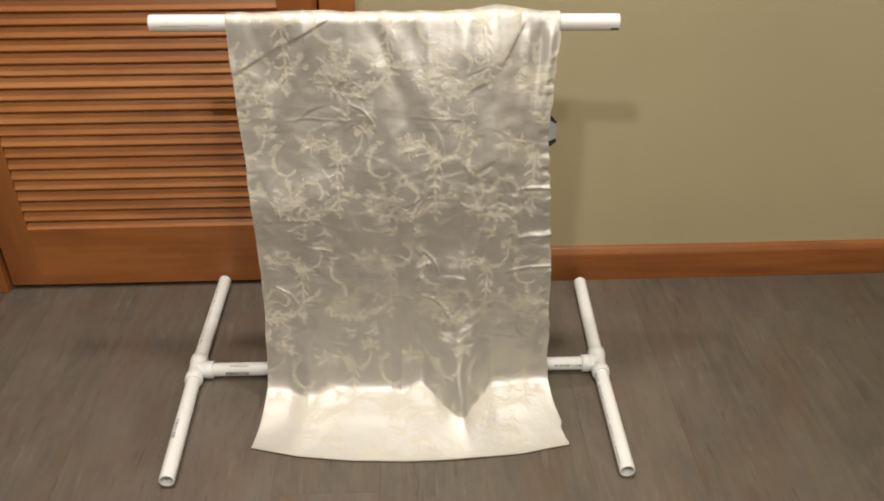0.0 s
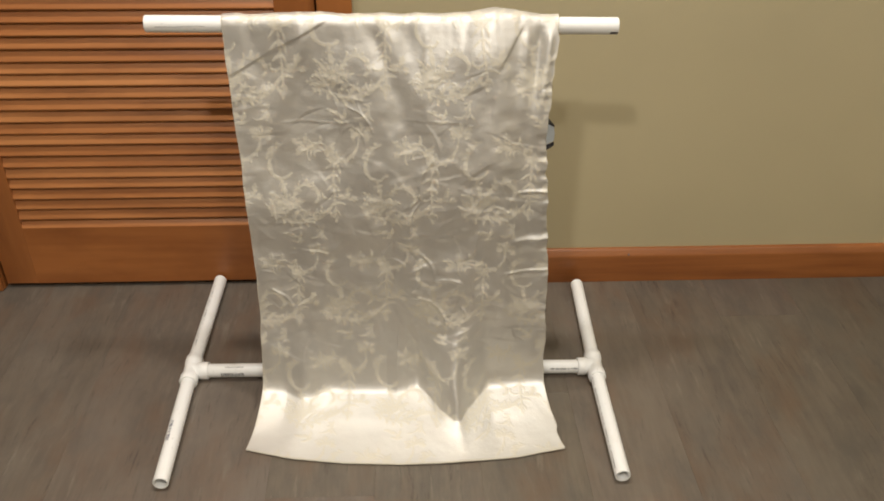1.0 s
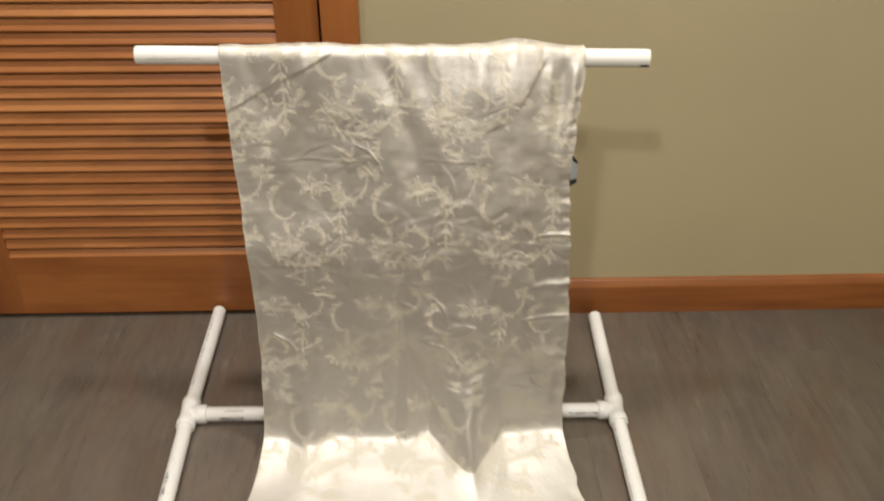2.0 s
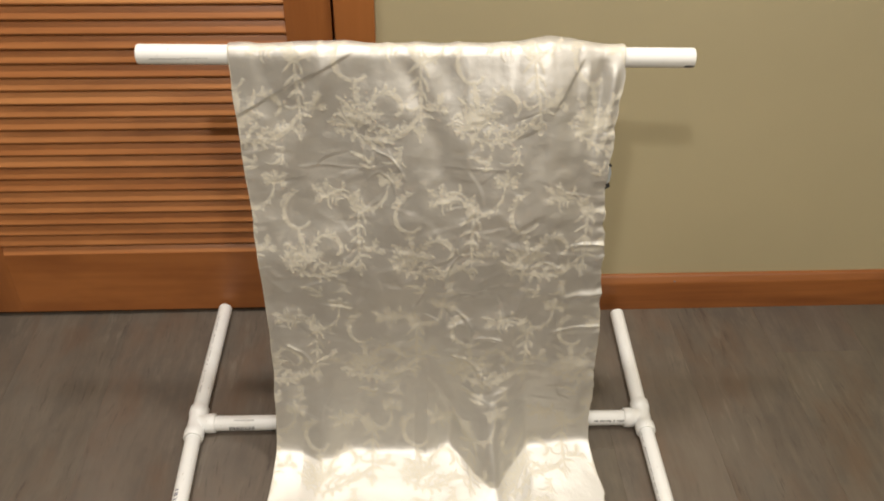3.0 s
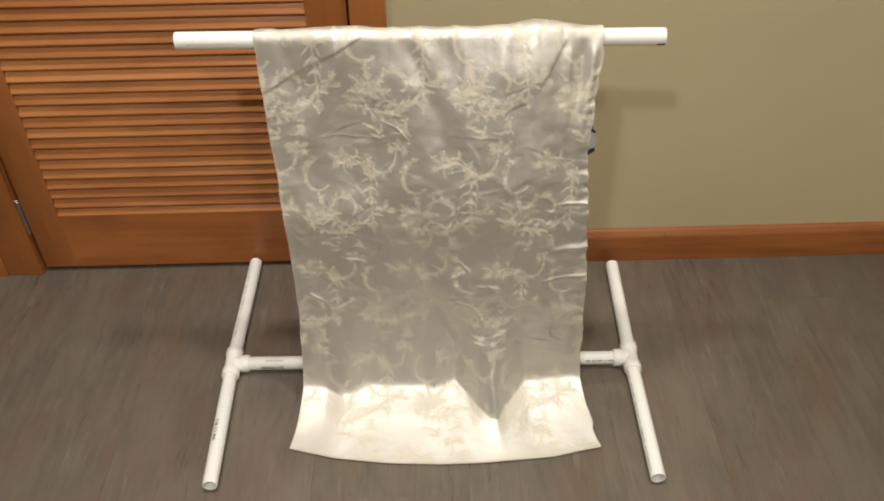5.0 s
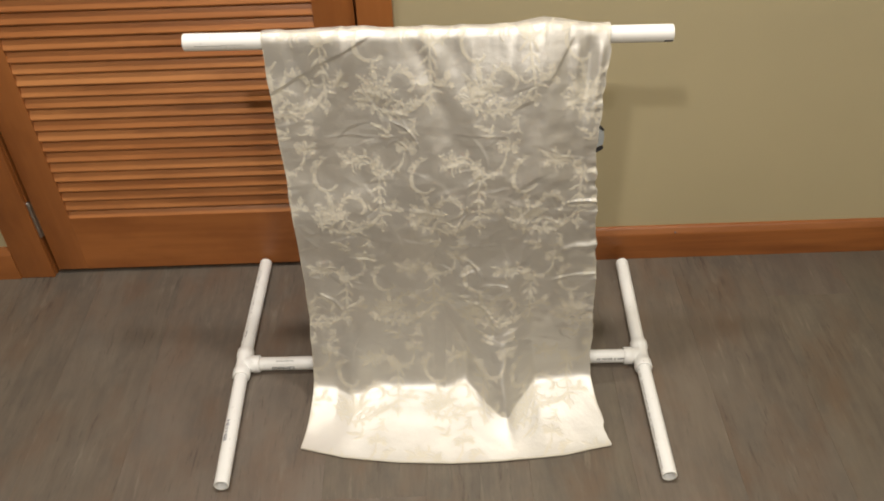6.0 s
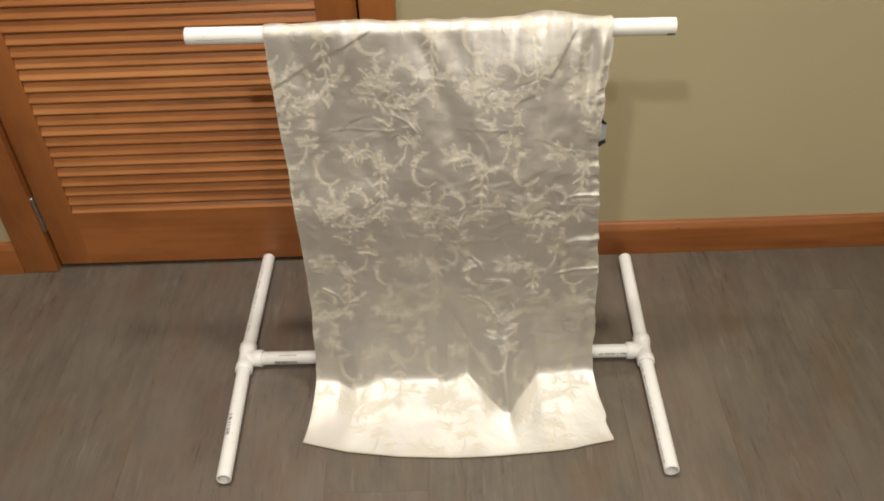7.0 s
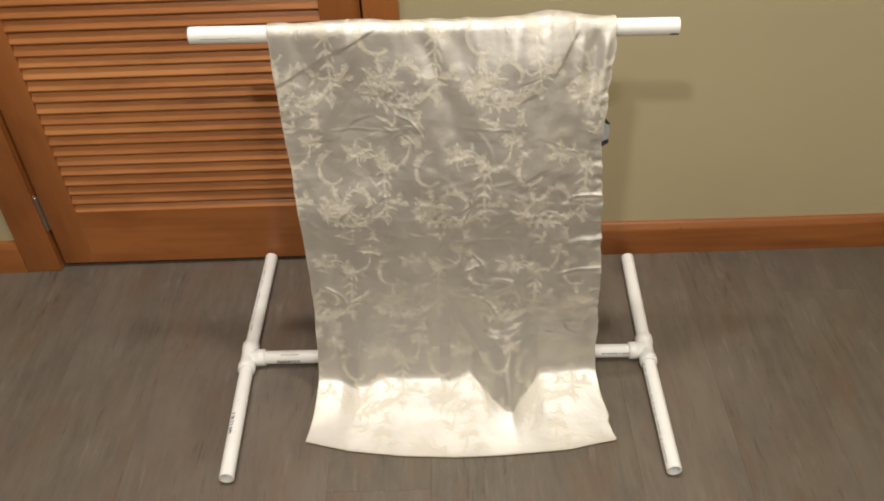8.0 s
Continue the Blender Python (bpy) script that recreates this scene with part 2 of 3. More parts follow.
structure(part("wall_north", boxes(((XL, 0, 0), (OPEN_L, 0.115, CEIL)), ((OPEN_R, 0, 0), (XR, 0.115, CEIL)), ((OPEN_L, 0, OPEN_T), (OPEN_R, 0.115, CEIL))), wall_paint),
          "khaki painted plaster wall with a door opening")
structure(part("wall_west", boxes(((XL - 0.1, YB, 0), (XL, 0.115, CEIL))), back_paint), "plain pale painted wall")
structure(part("wall_east", boxes(((XR, YB, 0), (XR + 0.1, 0.115, CEIL))), wall_paint), "plain khaki painted wall")
structure(part("wall_south", boxes(((XL - 0.1, YB - 0.1, 0), (XR + 0.1, YB, CEIL))), back_paint), "plain pale painted wall")
structure(part("ceiling", boxes(((XL - 0.1, YB - 0.1, CEIL), (XR + 0.1, 1.0, CEIL + 0.1))), ceiling_paint), "white painted ceiling")
structure(part("closet_wall", boxes(((OPEN_L - 0.5, 0.9, 0), (OPEN_R + 0.5, 1.0, CEIL)), ((OPEN_L - 0.6, 0.115, 0), (OPEN_L - 0.5, 1.0, CEIL)), ((OPEN_R + 0.5, 0.115, 0), (OPEN_R + 0.6, 1.0, CEIL))), back_paint),
          "plain closet wall behind the louvered door")
floor = structure(part("floor", boxes(((XL - 0.1, YB - 0.1, -0.06), (XR + 0.1, 1.0, -0.004))), dark_gap), "grey-brown wood-look vinyl plank floor")

BASE = [(0, 0), (-0.015, 0), (-0.015, 0.066), (-0.0135, 0.0705), (-0.0105, 0.0745), (-0.0085, 0.079), (-0.006, 0.0825), (-0.002, 0.084), (0, 0.084)]
for nm, x0, x1 in (("baseboard", 0.802, XR), ("baseboard", XL, -0.084)):
    structure(part(nm, extrude_profile(bmesh.new(), [(y, z + 0.0005) for y, z in BASE], x0, x1), wood_base), "orange-brown stained wooden baseboard")

base_right = bpy.data.objects["baseboard"]
for nx in (1.395, 2.05):
    part("nail_head", lathe(bmesh.new(), (nx, -0.0140, 0.0735), (nx, -0.0100, 0.0755), [(-0.0022, 0.0002), (-0.0022, 0.0014), (-0.0015, 0.0018), (0.001, 0.0018)], 12), ink, base_right, "dark sunken nail head")

# ---- door frame and louvered door ----
for x0, x1 in ((-0.084, -0.0072), (0.7365, 0.802)):
    structure(part("door_casing", boxes(((x0, -0.013, 0.0005), (x1, -0.0005, OPEN_T + 0.055)), bevel=0.003), wood_up), "orange-brown stained wooden door casing")
structure(part("door_casing", boxes(((-0.0072, -0.013, DOOR_H + 0.012), (0.7365, -0.0005, OPEN_T + 0.055)), bevel=0.003), wood_across), "orange-brown stained wooden door casing")
for x0, x1 in ((OPEN_L, -0.0068), (DOOR_W + 0.0035, OPEN_R)):
    structure(part("door_jamb", boxes(((x0, 0.0, 0.0005), (x1, 0.115, OPEN_T))), wood_up), "stained wooden door jamb")
structure(part("door_jamb", boxes(((-0.0068, 0.0, DOOR_H + 0.004), (DOOR_W + 0.0035, 0.115, OPEN_T))), wood_across), "stained wooden door jamb")

door = thing("door_1", (DOOR_W / 2, 0.0165, 0.012), "closed louvered door of orange-brown stained wood", "door", kind="structure")
ST_L, ST_R, THICK = 0.0685, 0.655, 0.034
RAIL_T = 0.157
part("stile", boxes(((0, 0, 0.012), (ST_L, THICK, DOOR_H)), bevel=0.0015), wood_up, door)
part("stile", boxes(((ST_R, 0, 0.012), (DOOR_W, THICK, DOOR_H)), bevel=0.0015), wood_up, door)
part("bottom_rail", boxes(((ST_L, 0.0004, 0.012), (ST_R, THICK - 0.0004, RAIL_T))), wood_across, door)
part("middle_rail", boxes(((ST_L, 0.0004, 0.955), (ST_R, THICK - 0.0004, 1.055))), wood_across, door)
part("top_rail", boxes(((ST_L, 0.0004, 1.925), (ST_R, THICK - 0.0004, DOOR_H))), wood_across, door)
# sloped bead on the bottom rail
part("sill_bead", extrude_profile(bmesh.new(), [(0.0012, RAIL_T), (0.0022, RAIL_T + 0.0025), (0.0100, RAIL_T + 0.0125), (0.0125, RAIL_T + 0.0145), (0.030, RAIL_T + 0.0145), (0.030, RAIL_T)], ST_L, ST_R), wood_slat, door)


def slat_mesh():
    """One louver: a rounded blade that slopes outward and down."""
    pts = []
    half, th = 0.0205, 0.0033
    for k in range(9):
        a = math.pi / 2 + math.pi * k / 8
        pts.append((-half + th * math.cos(a), th * math.sin(a)))
    for k in range(5):
        a = -math.pi / 2 + math.pi * k / 4
        pts.append((half + th * math.cos(a), th * math.sin(a)))
    tilt = radians(63)
    turned = [(u * math.cos(tilt) - w * math.sin(tilt), u * math.sin(tilt) + w * math.cos(tilt)) for u, w in pts]
    bm = extrude_profile(bmesh.new(), turned, -(ST_R - ST_L) / 2, (ST_R - ST_L) / 2)
    me = bpy.data.meshes.new("slat")
    bm.to_mesh(me)
    bm.free()
    smooth(me)
    me.materials.append(wood_slat)
    return me


SLAT, PITCH = slat_mesh(), 0.02526
rng = random.Random(5)


def slats(z_first, z_last):
    z = z_first
    while z < z_last:
        ob = new("slat", SLAT)
        ob.parent = door
        ob.location = Vector(((ST_L + ST_R) / 2, 0.0140 + rng.uniform(-0.0004, 0.0004), z + 0.0205 + rng.uniform(-0.0006, 0.0006))) - door.location
        ob.rotation_euler = (radians(rng.uniform(-1.2, 1.2)), 0, 0)
        z += PITCH


slats(0.2015 - PITCH, 0.93)
slats(1.075, 1.90)

# hinge in the gap at the hinge side
for hz in (0.113, 1.78):
    hinge = part("hinge", lathe(bmesh.new(), (-0.0055, -0.0035, hz), (-0.0055, -0.0035, hz + 0.089),
                                [(0, 0.0005), (0, 0.0036), (0.001, 0.0046), (0.0285, 0.0046), (0.029, 0.004), (0.0295, 0.0046), (0.059, 0.0046), (0.0595, 0.004), (0.06, 0.0046), (0.088, 0.0046), (0.089, 0.0036), (0.089, 0.0005)], 16),
                 steel, door, "dull steel butt hinge")
    part("pin_head", lathe(bmesh.new(), (-0.0055, -0.0035, hz + 0.0892), (-0.0055, -0.0035, hz + 0.094), [(0, 0.0035), (0.001, 0.0052), (0.003, 0.0052), (0.0045, 0.003), (0.0048, 0.0002)], 16), steel, hinge)
    part("leaf", boxes(((-0.0024, -0.0012, hz), (0.0005, 0.030, hz + 0.089))), steel, hinge)

# ---- ceiling lamps, the two added fill lamps included ----
for lx, ly, _ in LAMPS:
    lampthing = thing("ceiling_light", (lx, ly, CEIL), "unseen round recessed ceiling light with a white trim ring", "ceiling light", "recessed ceiling lights")
    part("trim_ring", lathe(bmesh.new(), (lx, ly, CEIL - 0.010), (lx, ly, CEIL), [(0, 0.078), (0, 0.092), (0.004, 0.098), (0.0098, 0.100), (0.0098, 0.078)], 48, True), ceiling_paint, lampthing)
    part("lens", lathe(bmesh.new(), (lx, ly, CEIL - 0.008), (lx, ly, CEIL), [(0.0, 0.0005), (0.0, 0.0775), (0.007, 0.0775)], 48), lens_glow, lampthing)

# ---- the pipe stand ----
R_TEE = 0.0172
Z0 = R_TEE + 0.0002
TL, TR = Vector((0.4725, -0.314, Z0)), Vector((1.2640, -0.325, Z0))
LF, LB = Vector((0.4780, -0.597, Z0 - 0.001)), Vector((0.4760, -0.007, Z0))
RF, RB = Vector((1.2595, -0.607, Z0 - 0.001)), Vector((1.2765, -0.046, Z0))
BL, BR = Vector((0.495, -0.268, 0.6935)), Vector((1.2365, -0.289, 0.6925))
stand = thing("pipe_stand", (0.865, -0.318, 0.0), "H-shaped drying stand of white PVC pipe with a top bar", "stand")


def collar(bm, p, direction, length, r=R_TEE):
    d = direction.normalized()
    ln = length
    return lathe(bm, p, p + d * ln, [(0.0, r - 0.0022), (ln * 0.42, r - 0.0022), (ln * 0.50, r - 0.0008), (ln * 0.54, r), (ln - 0.0012, r), (ln, r - 0.001), (ln, 0.0134), (ln - 0.004, 0.0133)], 32)


def tee(at, arms, label):
    bm = bmesh.new()
    for a in arms:
        collar(bm, at, a, 0.0345)
    bmesh.ops.create_icosphere(bm, subdivisions=3, radius=R_TEE - 0.0021, matrix=Matrix.Translation(at))
    return part("tee_fitting", bm, pvc, stand, label)


tee(TL, (LF - TL, LB - TL, TR - TL), "white PVC tee fitting")
tee(TR, (RF - TR, RB - TR, TL - TR), "white PVC tee fitting")


def run(name, a, b, gap_a=0.014, gap_b=0.0):
    d = (b - a).normalized()
    return part(name, pipe(bmesh.new(), a + d * gap_a, b - d * gap_b), pvc, stand)


foot_lf, foot_lb = run("foot_pipe", TL, LF), run("foot_pipe", TL, LB)
foot_rf = run("foot_pipe", TR, RF)
run("foot_pipe", TR, RB)
cross = run("cross_pipe", TL, TR, 0.014, 0.014)
bar = run("top_bar", BL, BR, 0.0)
# the two uprights behind the cloth
for k in (0.28, 0.72):
    lo, hi = TL.lerp(TR, k), BL.lerp(BR, (TL.lerp(TR, k).x - BL.x) / (BR.x - BL.x))
    tee(lo, (TL - TR, TR - TL, hi - lo), "white PVC tee fitting")
    run("upright_pipe", lo, hi, 0.014, 0.012)

# printing, scuffs and one patch of painted shade on the pipes
rng = random.Random(11)
bm = bmesh.new()
d = 0.060
while d < 0.104:
    w = rng.choice((0.0006, 0.0011, 0.0016, 0.0022))
    patch(bm, TL, TR, d, d + w, -16, 18)
    d += w + rng.choice((0.0006, 0.0009, 0.0013))
tagged(part("printed_barcode", bm, ink, cross, "grey printed bar code"), kind="stuff")
bm = bmesh.new()
for k in range(12):
    patch(bm, TL, TR, 0.068 + k * 0.003, 0.0701 + k * 0.003, 62, 72)
tagged(part("printed_line", bm, pale_ink, cross, "faint grey printed line"), kind="stuff")


def print_line(owner, p0, p1, d0, d1, a, tall, material, fill=0.62):
    bm = bmesh.new()
    d = d0
    while d < d1:
        w = rng.uniform(0.0012, 0.0034)
        if rng.random() < fill:
            patch(bm, p0, p1, d, d + w, a - tall, a + tall)
        d += w + 0.0012
    return tagged(part("printed_line", bm, material, owner, "faint grey printed line"), kind="stuff")


print_line(cross, TL, TR, 0.700, 0.757, 22, 7, ink)
print_line(foot_rf, TR, RF, 0.040, 0.27, 30, 6, pale_ink, 0.7)
print_line(foot_lb, TL, LB, 0.06, 0.27, 72, 6, pale_ink, 0.6)
print_line(foot_lf, TL, LF, 0.148, 0.194, 66, 15, blue_ink, 0.75)
bm = bmesh.new()
patch(bm, BL, BR, 0.018, 0.060, -4, 0)
patch(bm, BL, BR, 0.060, 0.095, 2, 5)
tagged(part("scratch", bm, pale_ink, bar, "faint grey scratch"), kind="stuff")


# dark patch that paints the shade under the bar's open end
bm = bmesh.new()
patch(bm, BL, BR, 0.728, 0.7405, -48, -24)
tagged(part("end_shade", bm, ink, bar, "small painted patch of shade under the bar's open end"), kind="stuff")


# ---- the damask cloth ----
def vnoise(x, y, seed):
    """Smooth noise in -1..1 over numpy arrays."""
    g = np.random.RandomState(seed).uniform(-1, 1, (256, 256))
    xi, yi = np.floor(x).astype(int), np.floor(y).astype(int)
    fx, fy = x - xi, y - yi
    fx, fy = fx * fx * fx * (fx * (fx * 6 - 15) + 10), fy * fy * fy * (fy * (fy * 6 - 15) + 10)
    a, b = g[yi % 256, xi % 256], g[yi % 256, (xi + 1) % 256]
    c, d = g[(yi + 1) % 256, xi % 256], g[(yi + 1) % 256, (xi + 1) % 256]
    return (a * (1 - fx) + b * fx) * (1 - fy) + (c * (1 - fx) + d * fx) * fy


def bell(x, c, w):
    return np.exp(-((x - c) / w) ** 2)


def steps(t, a, b):
    t = np.clip((t - a) / (b - a), 0, 1)
    return t * t * (3 - 2 * t)


# The woven figure: one half-drop repeat of scrolls, plumes, sprigs and roses, drawn into a grid.
TW, TH, CELL = 0.161, 0.420, 0.0007
NX, NY = round(TW / CELL), round(TH / CELL)
TILE = np.zeros((NY, NX))
FINE = 0.86                                               # how slender the figure is


def stamp(x, y, r, value=1.0):
    r = r * FINE if value else r
    k = int(r / CELL) + 2
    cx, cy = int(x / CELL), int(y / CELL)
    jj, ii = np.mgrid[cy - k:cy + k + 1, cx - k:cx + k + 1]
    cover = np.clip((r - np.hypot(ii * CELL - x, jj * CELL - y)) / CELL + 0.5, 0, 1)
    old = TILE[jj % NY, ii % NX]
    TILE[jj % NY, ii % NX] = np.maximum(old, cover) if value else old * (1 - cover)


def stroke(x, y, ang, ln, bend, w0, w1, w2, curl=0.0, value=1.0):
    """A curved stroke whose width runs from w0 over w1 to w2; curl tightens its end. Yields places along it."""
    n = max(8, int(ln / 0.0008))
    places = []
    for k in range(n):
        t = k / (n - 1)
        w = w0 + (w1 - w0) * min(1, 2 * t) if t < 0.5 else w1 + (w2 - w1) * (2 * t - 1)
        stamp(x, y, max(0.0005, w), value)
        places.append((x, y, ang, t))
        ang += (bend + curl * 4 * t ** 3) / n
        x, y = x + math.cos(ang) * ln / n, y + math.sin(ang) * ln / n
    return places


def blade(x, y, ang, ln, bend, w):
    """A bent leaf blade with a blunt, curling tip."""
    return stroke(x, y, ang, ln, bend, w * 0.45, w * 1.05, w * 0.50, bend * 0.5)


def knob(places, r):
    stamp(places[-1][0], places[-1][1], r)


def leafed(places, side, t0, t1, count, ln, w):
    """Round lobes along one side of a scroll, as on an acanthus leaf, with a vein before each."""
    for k in range(count):
        t = t0 + (t1 - t0) * k / max(1, count - 1)
        px, py, a, _ = places[int(t * (len(places) - 1))]
        size = ln * (0.5 + 0.4 * math.sin(math.pi * (k + 0.5) / count))
        stroke(px, py, a + side * 0.6, size, side * 0.9, w * 1.0, w * 1.15, w * 0.75)
        stroke(px, py, a + side * 0.35, size * 0.8, side * 0.4, 0.0005, 0.0006, 0.0004, value=0.0)


def plume(x, y, lean, ln, count, spread, w, pick):
    """A ragged flame of lobed blades that rises from one root, parted by fine veins."""
    for k in range(count):
        t = 2 * k / (count - 1) - 1
        a = -math.pi / 2 + lean + spread * t
        one = blade(x + 0.004 * t, y, a, ln * (1 - 0.40 * t * t) * pick.uniform(0.75, 1.05), 1.3 * t + pick.uniform(-0.4, 0.4), w * 1.05)
        for u in (0.45, 0.62, 0.80):
            px, py, b, _ = one[int(u * (len(one) - 1))]
            stamp(px + w * 1.1 * math.cos(b + 1.5), py + w * 1.1 * math.sin(b + 1.5), w * pick.uniform(0.35, 0.7))
            stamp(px + w * 1.1 * math.cos(b - 1.5), py + w * 1.1 * math.sin(b - 1.5), w * pick.uniform(0.35, 0.7))
    for k in range(count - 1):
        t = 2 * (k + 0.5) / (count - 1) - 1
        a = -math.pi / 2 + lean + spread * t
        stroke(x + 0.30 * ln * math.cos(a), y + 0.30 * ln * math.sin(a), a, ln * 0.42, 0.6 * t, 0.0005, 0.0008, 0.0005, value=0.0)


def rose(x, y, r):
    """A half-open rose: nested arcs of petals."""
    for ring, a0 in ((1.0, 2.4), (0.66, 2.9), (0.34, 2.2)):
        stroke(x + r * ring * math.cos(a0), y + r * ring * math.sin(a0), a0 + math.pi / 2, r * ring * 3.6, 3.4, r * 0.07, r * 0.15, r * 0.06)
    for a in (-2.3, -1.5, -0.6, 0.4):
        blade(x + r * math.cos(a), y + r * math.sin(a), a + 0.5, r * 0.9, -0.9, r * 0.19)


def figure_set(ox, oy, pick):
    """One full figure: twin hooks, plume, curled leaf, fan, rose and hanging sprig. x runs across the cloth, y down it."""
    # stem, one hook closing to the side, one open scroll
    stroke(ox, oy - 0.068, 1.6, 0.040, 0.0, 0.0010, 0.0019, 0.0012)
    plume(ox + 0.002, oy - 0.052, 0.1, 0.026, 5, 1.2, 0.0036, pick)
    left = stroke(ox - 0.001, oy - 0.046, 1.5, 0.084, 2.4, 0.0010, 0.0042, 0.0030, 1.1)
    knob(left, 0.0030)
    leafed(left, -1, 0.30, 0.60, 3, 0.010, 0.0026)
    for t, ln in ((0.56, 0.018), (0.66, 0.022), (0.76, 0.019), (0.86, 0.014)):
        px, py, a, _ = left[int(t * len(left))]
        blade(px, py, a + 0.7, ln, 0.9, 0.0028)
    right = stroke(ox + 0.036, oy - 0.038, 2.75, 0.096, -2.7, 0.0014, 0.0042, 0.0021, -1.2)
    knob(right, 0.0031)
    leafed(right, 1, 0.05, 0.30, 3, 0.012, 0.0028)
    for t, ln in ((0.10, 0.016), (0.20, 0.014)):
        px, py, a, _ = right[int(t * len(right))]
        blade(px, py, a + 1.0, ln, -0.8, 0.0024)
    # plume and the curled leaf beside it
    plume(ox + 0.043, oy + 0.074, -0.10, 0.064, 5, 0.50, 0.0046, pick)
    plume(ox + 0.030, oy + 0.080, -0.85, 0.036, 4, 0.42, 0.0038, pick)
    curl = stroke(ox + 0.060, oy + 0.036, -0.65, 0.062, 2.4, 0.0012, 0.0050, 0.0026, 0.9)
    knob(curl, 0.0034)
    leafed(curl, -1, 0.08, 0.40, 3, 0.012, 0.0030)
    stroke(*curl[int(0.35 * len(curl))][:2], -1.2, 0.012, 0.3, 0.0012, 0.0010, 0.0005)
    # fan: a long crescent with curling blades within and ragged ones at its root
    fan = stroke(ox + 0.018, oy + 0.082, 0.66, 0.116, -1.65, 0.0014, 0.0056, 0.0032)
    leafed(fan, 1, 0.02, 0.55, 6, 0.016, 0.0034)
    for t, ln, w, turn in ((0.16, 0.034, 0.0036, 0.9), (0.30, 0.036, 0.0040, 1.5), (0.44, 0.030, 0.0040, 2.2), (0.60, 0.022, 0.0032, 2.6), (0.74, 0.017, 0.0028, 2.4)):
        px, py, a, _ = fan[int(t * len(fan))]
        tip = stroke(px, py, a - 1.75, ln, turn, w * 0.9, w, w * 0.40, 0.9)
        knob(tip, w * 0.75)
        leafed(tip, -1, 0.25, 0.7, 2, 0.010, 0.0024)
    px, py, a, _ = fan[-1]
    blade(px, py, a + 0.5, 0.022, 0.8, 0.0032)
    blade(px - 0.008, py + 0.006, 1.5, 0.020, -0.6, 0.0030)
    # rose with leaves above the sprig
    rose(ox + 0.096, oy - 0.020, 0.017)
    plume(ox + 0.080, oy - 0.026, -0.6, 0.032, 4, 0.6, 0.0036, pick)
    # hanging sprig: paired leaves, two hooks and a drop
    stem = stroke(ox + 0.124, oy - 0.012, 1.60, 0.092, -0.05, 0.0014, 0.0030, 0.0018)
    for t, ln in ((0.06, 0.022), (0.26, 0.021), (0.46, 0.017)):
        px, py, a, _ = stem[int(t * len(stem))]
        for side in (1, -1):
            blade(px, py, a + side * 0.9, ln, -side * 0.35 + 0.3, 0.0027)
    px, py, a, _ = stem[int(0.66 * len(stem))]
    for side in (1, -1):
        knob(stroke(px, py, a + side * 0.55, 0.028, side * 2.0, 0.0012, 0.0026, 0.0018, side * 1.0), 0.0031)
    px, py, a, _ = stem[-1]
    stroke(px, py, a + 0.1, 0.023, 0.0, 0.0012, 0.0044, 0.0008)
    stroke(px + 0.0005, py + 0.006, a + 0.1, 0.010, 0.0, 0.0005, 0.0011, 0.0005, value=0.0)
    blade(px, py - 0.004, a + 0.9, 0.014, -0.8, 0.0026)
    blade(px, py - 0.004, a - 0.9, 0.014, 0.8, 0.0026)
    # leafy knots between the figures
    plume(ox + 0.144, oy + 0.054, 0.3, 0.026, 3, 0.8, 0.0036, pick)
    knob(stroke(ox + 0.070, oy + 0.128, 0.4, 0.044, -2.2, 0.0010, 0.0030, 0.0018, -1.2), 0.0028)
    leafed(stroke(ox + 0.098, oy + 0.104, 2.2, 0.034, -1.5, 0.0008, 0.0028, 0.0012), 1, 0.1, 0.7, 4, 0.012, 0.0026)
    # loose leaves under the fan
    blade(ox + 0.028, oy + 0.118, 0.15, 0.030, 0.5, 0.0046)
    blade(ox + 0.056, oy + 0.116, 1.4, 0.018, 0.9, 0.0036)
    blade(ox + 0.040, oy + 0.134, 0.3, 0.020, -0.5, 0.0036)


figure_set(0.660 % TW, 0.250, random.Random(21))
figure_set(0.660 % TW + TW / 2, 0.250 + TH / 2, random.Random(8))


def figure_at(s, x):
    a, b = (x % TW) / CELL, (s % TH) / CELL
    i, j = np.floor(a).astype(int), np.floor(b).astype(int)
    fa, fb = a - i, b - j
    return ((TILE[j % NY, i % NX] * (1 - fa) + TILE[j % NY, (i + 1) % NX] * fa) * (1 - fb)
            + (TILE[(j + 1) % NY, i % NX] * (1 - fa) + TILE[(j + 1) % NY, (i + 1) % NX] * fa) * fb)


def cloth_edges(z, front):
    """x of the left and the right edge at height z."""
    zs = [-0.01, 0.004, 0.02, 0.06, 0.19, 0.29, 0.46, 0.55, 0.66, 0.72]
    left = [0.624, 0.624, 0.624, 0.625, 0.632, 0.631, 0.627, 0.623, 0.618, 0.615]
    right = [1.151, 1.151, 1.151, 1.151, 1.146, 1.145, 1.131, 1.126, 1.138, 1.143]
    if not front:
        left, right = [v + 0.012 for v in left], [1.148, 1.148, 1.148, 1.148, 1.147, 1.147, 1.145, 1.143, 1.142, 1.143]
    l, r = np.interp(z, zs, left), np.interp(z, zs, right)
    return l + 0.0011 * vnoise(z * 34, z * 0 + 3, 31), r + 0.0022 * vnoise(z * 62, z * 0 + 9, 32)


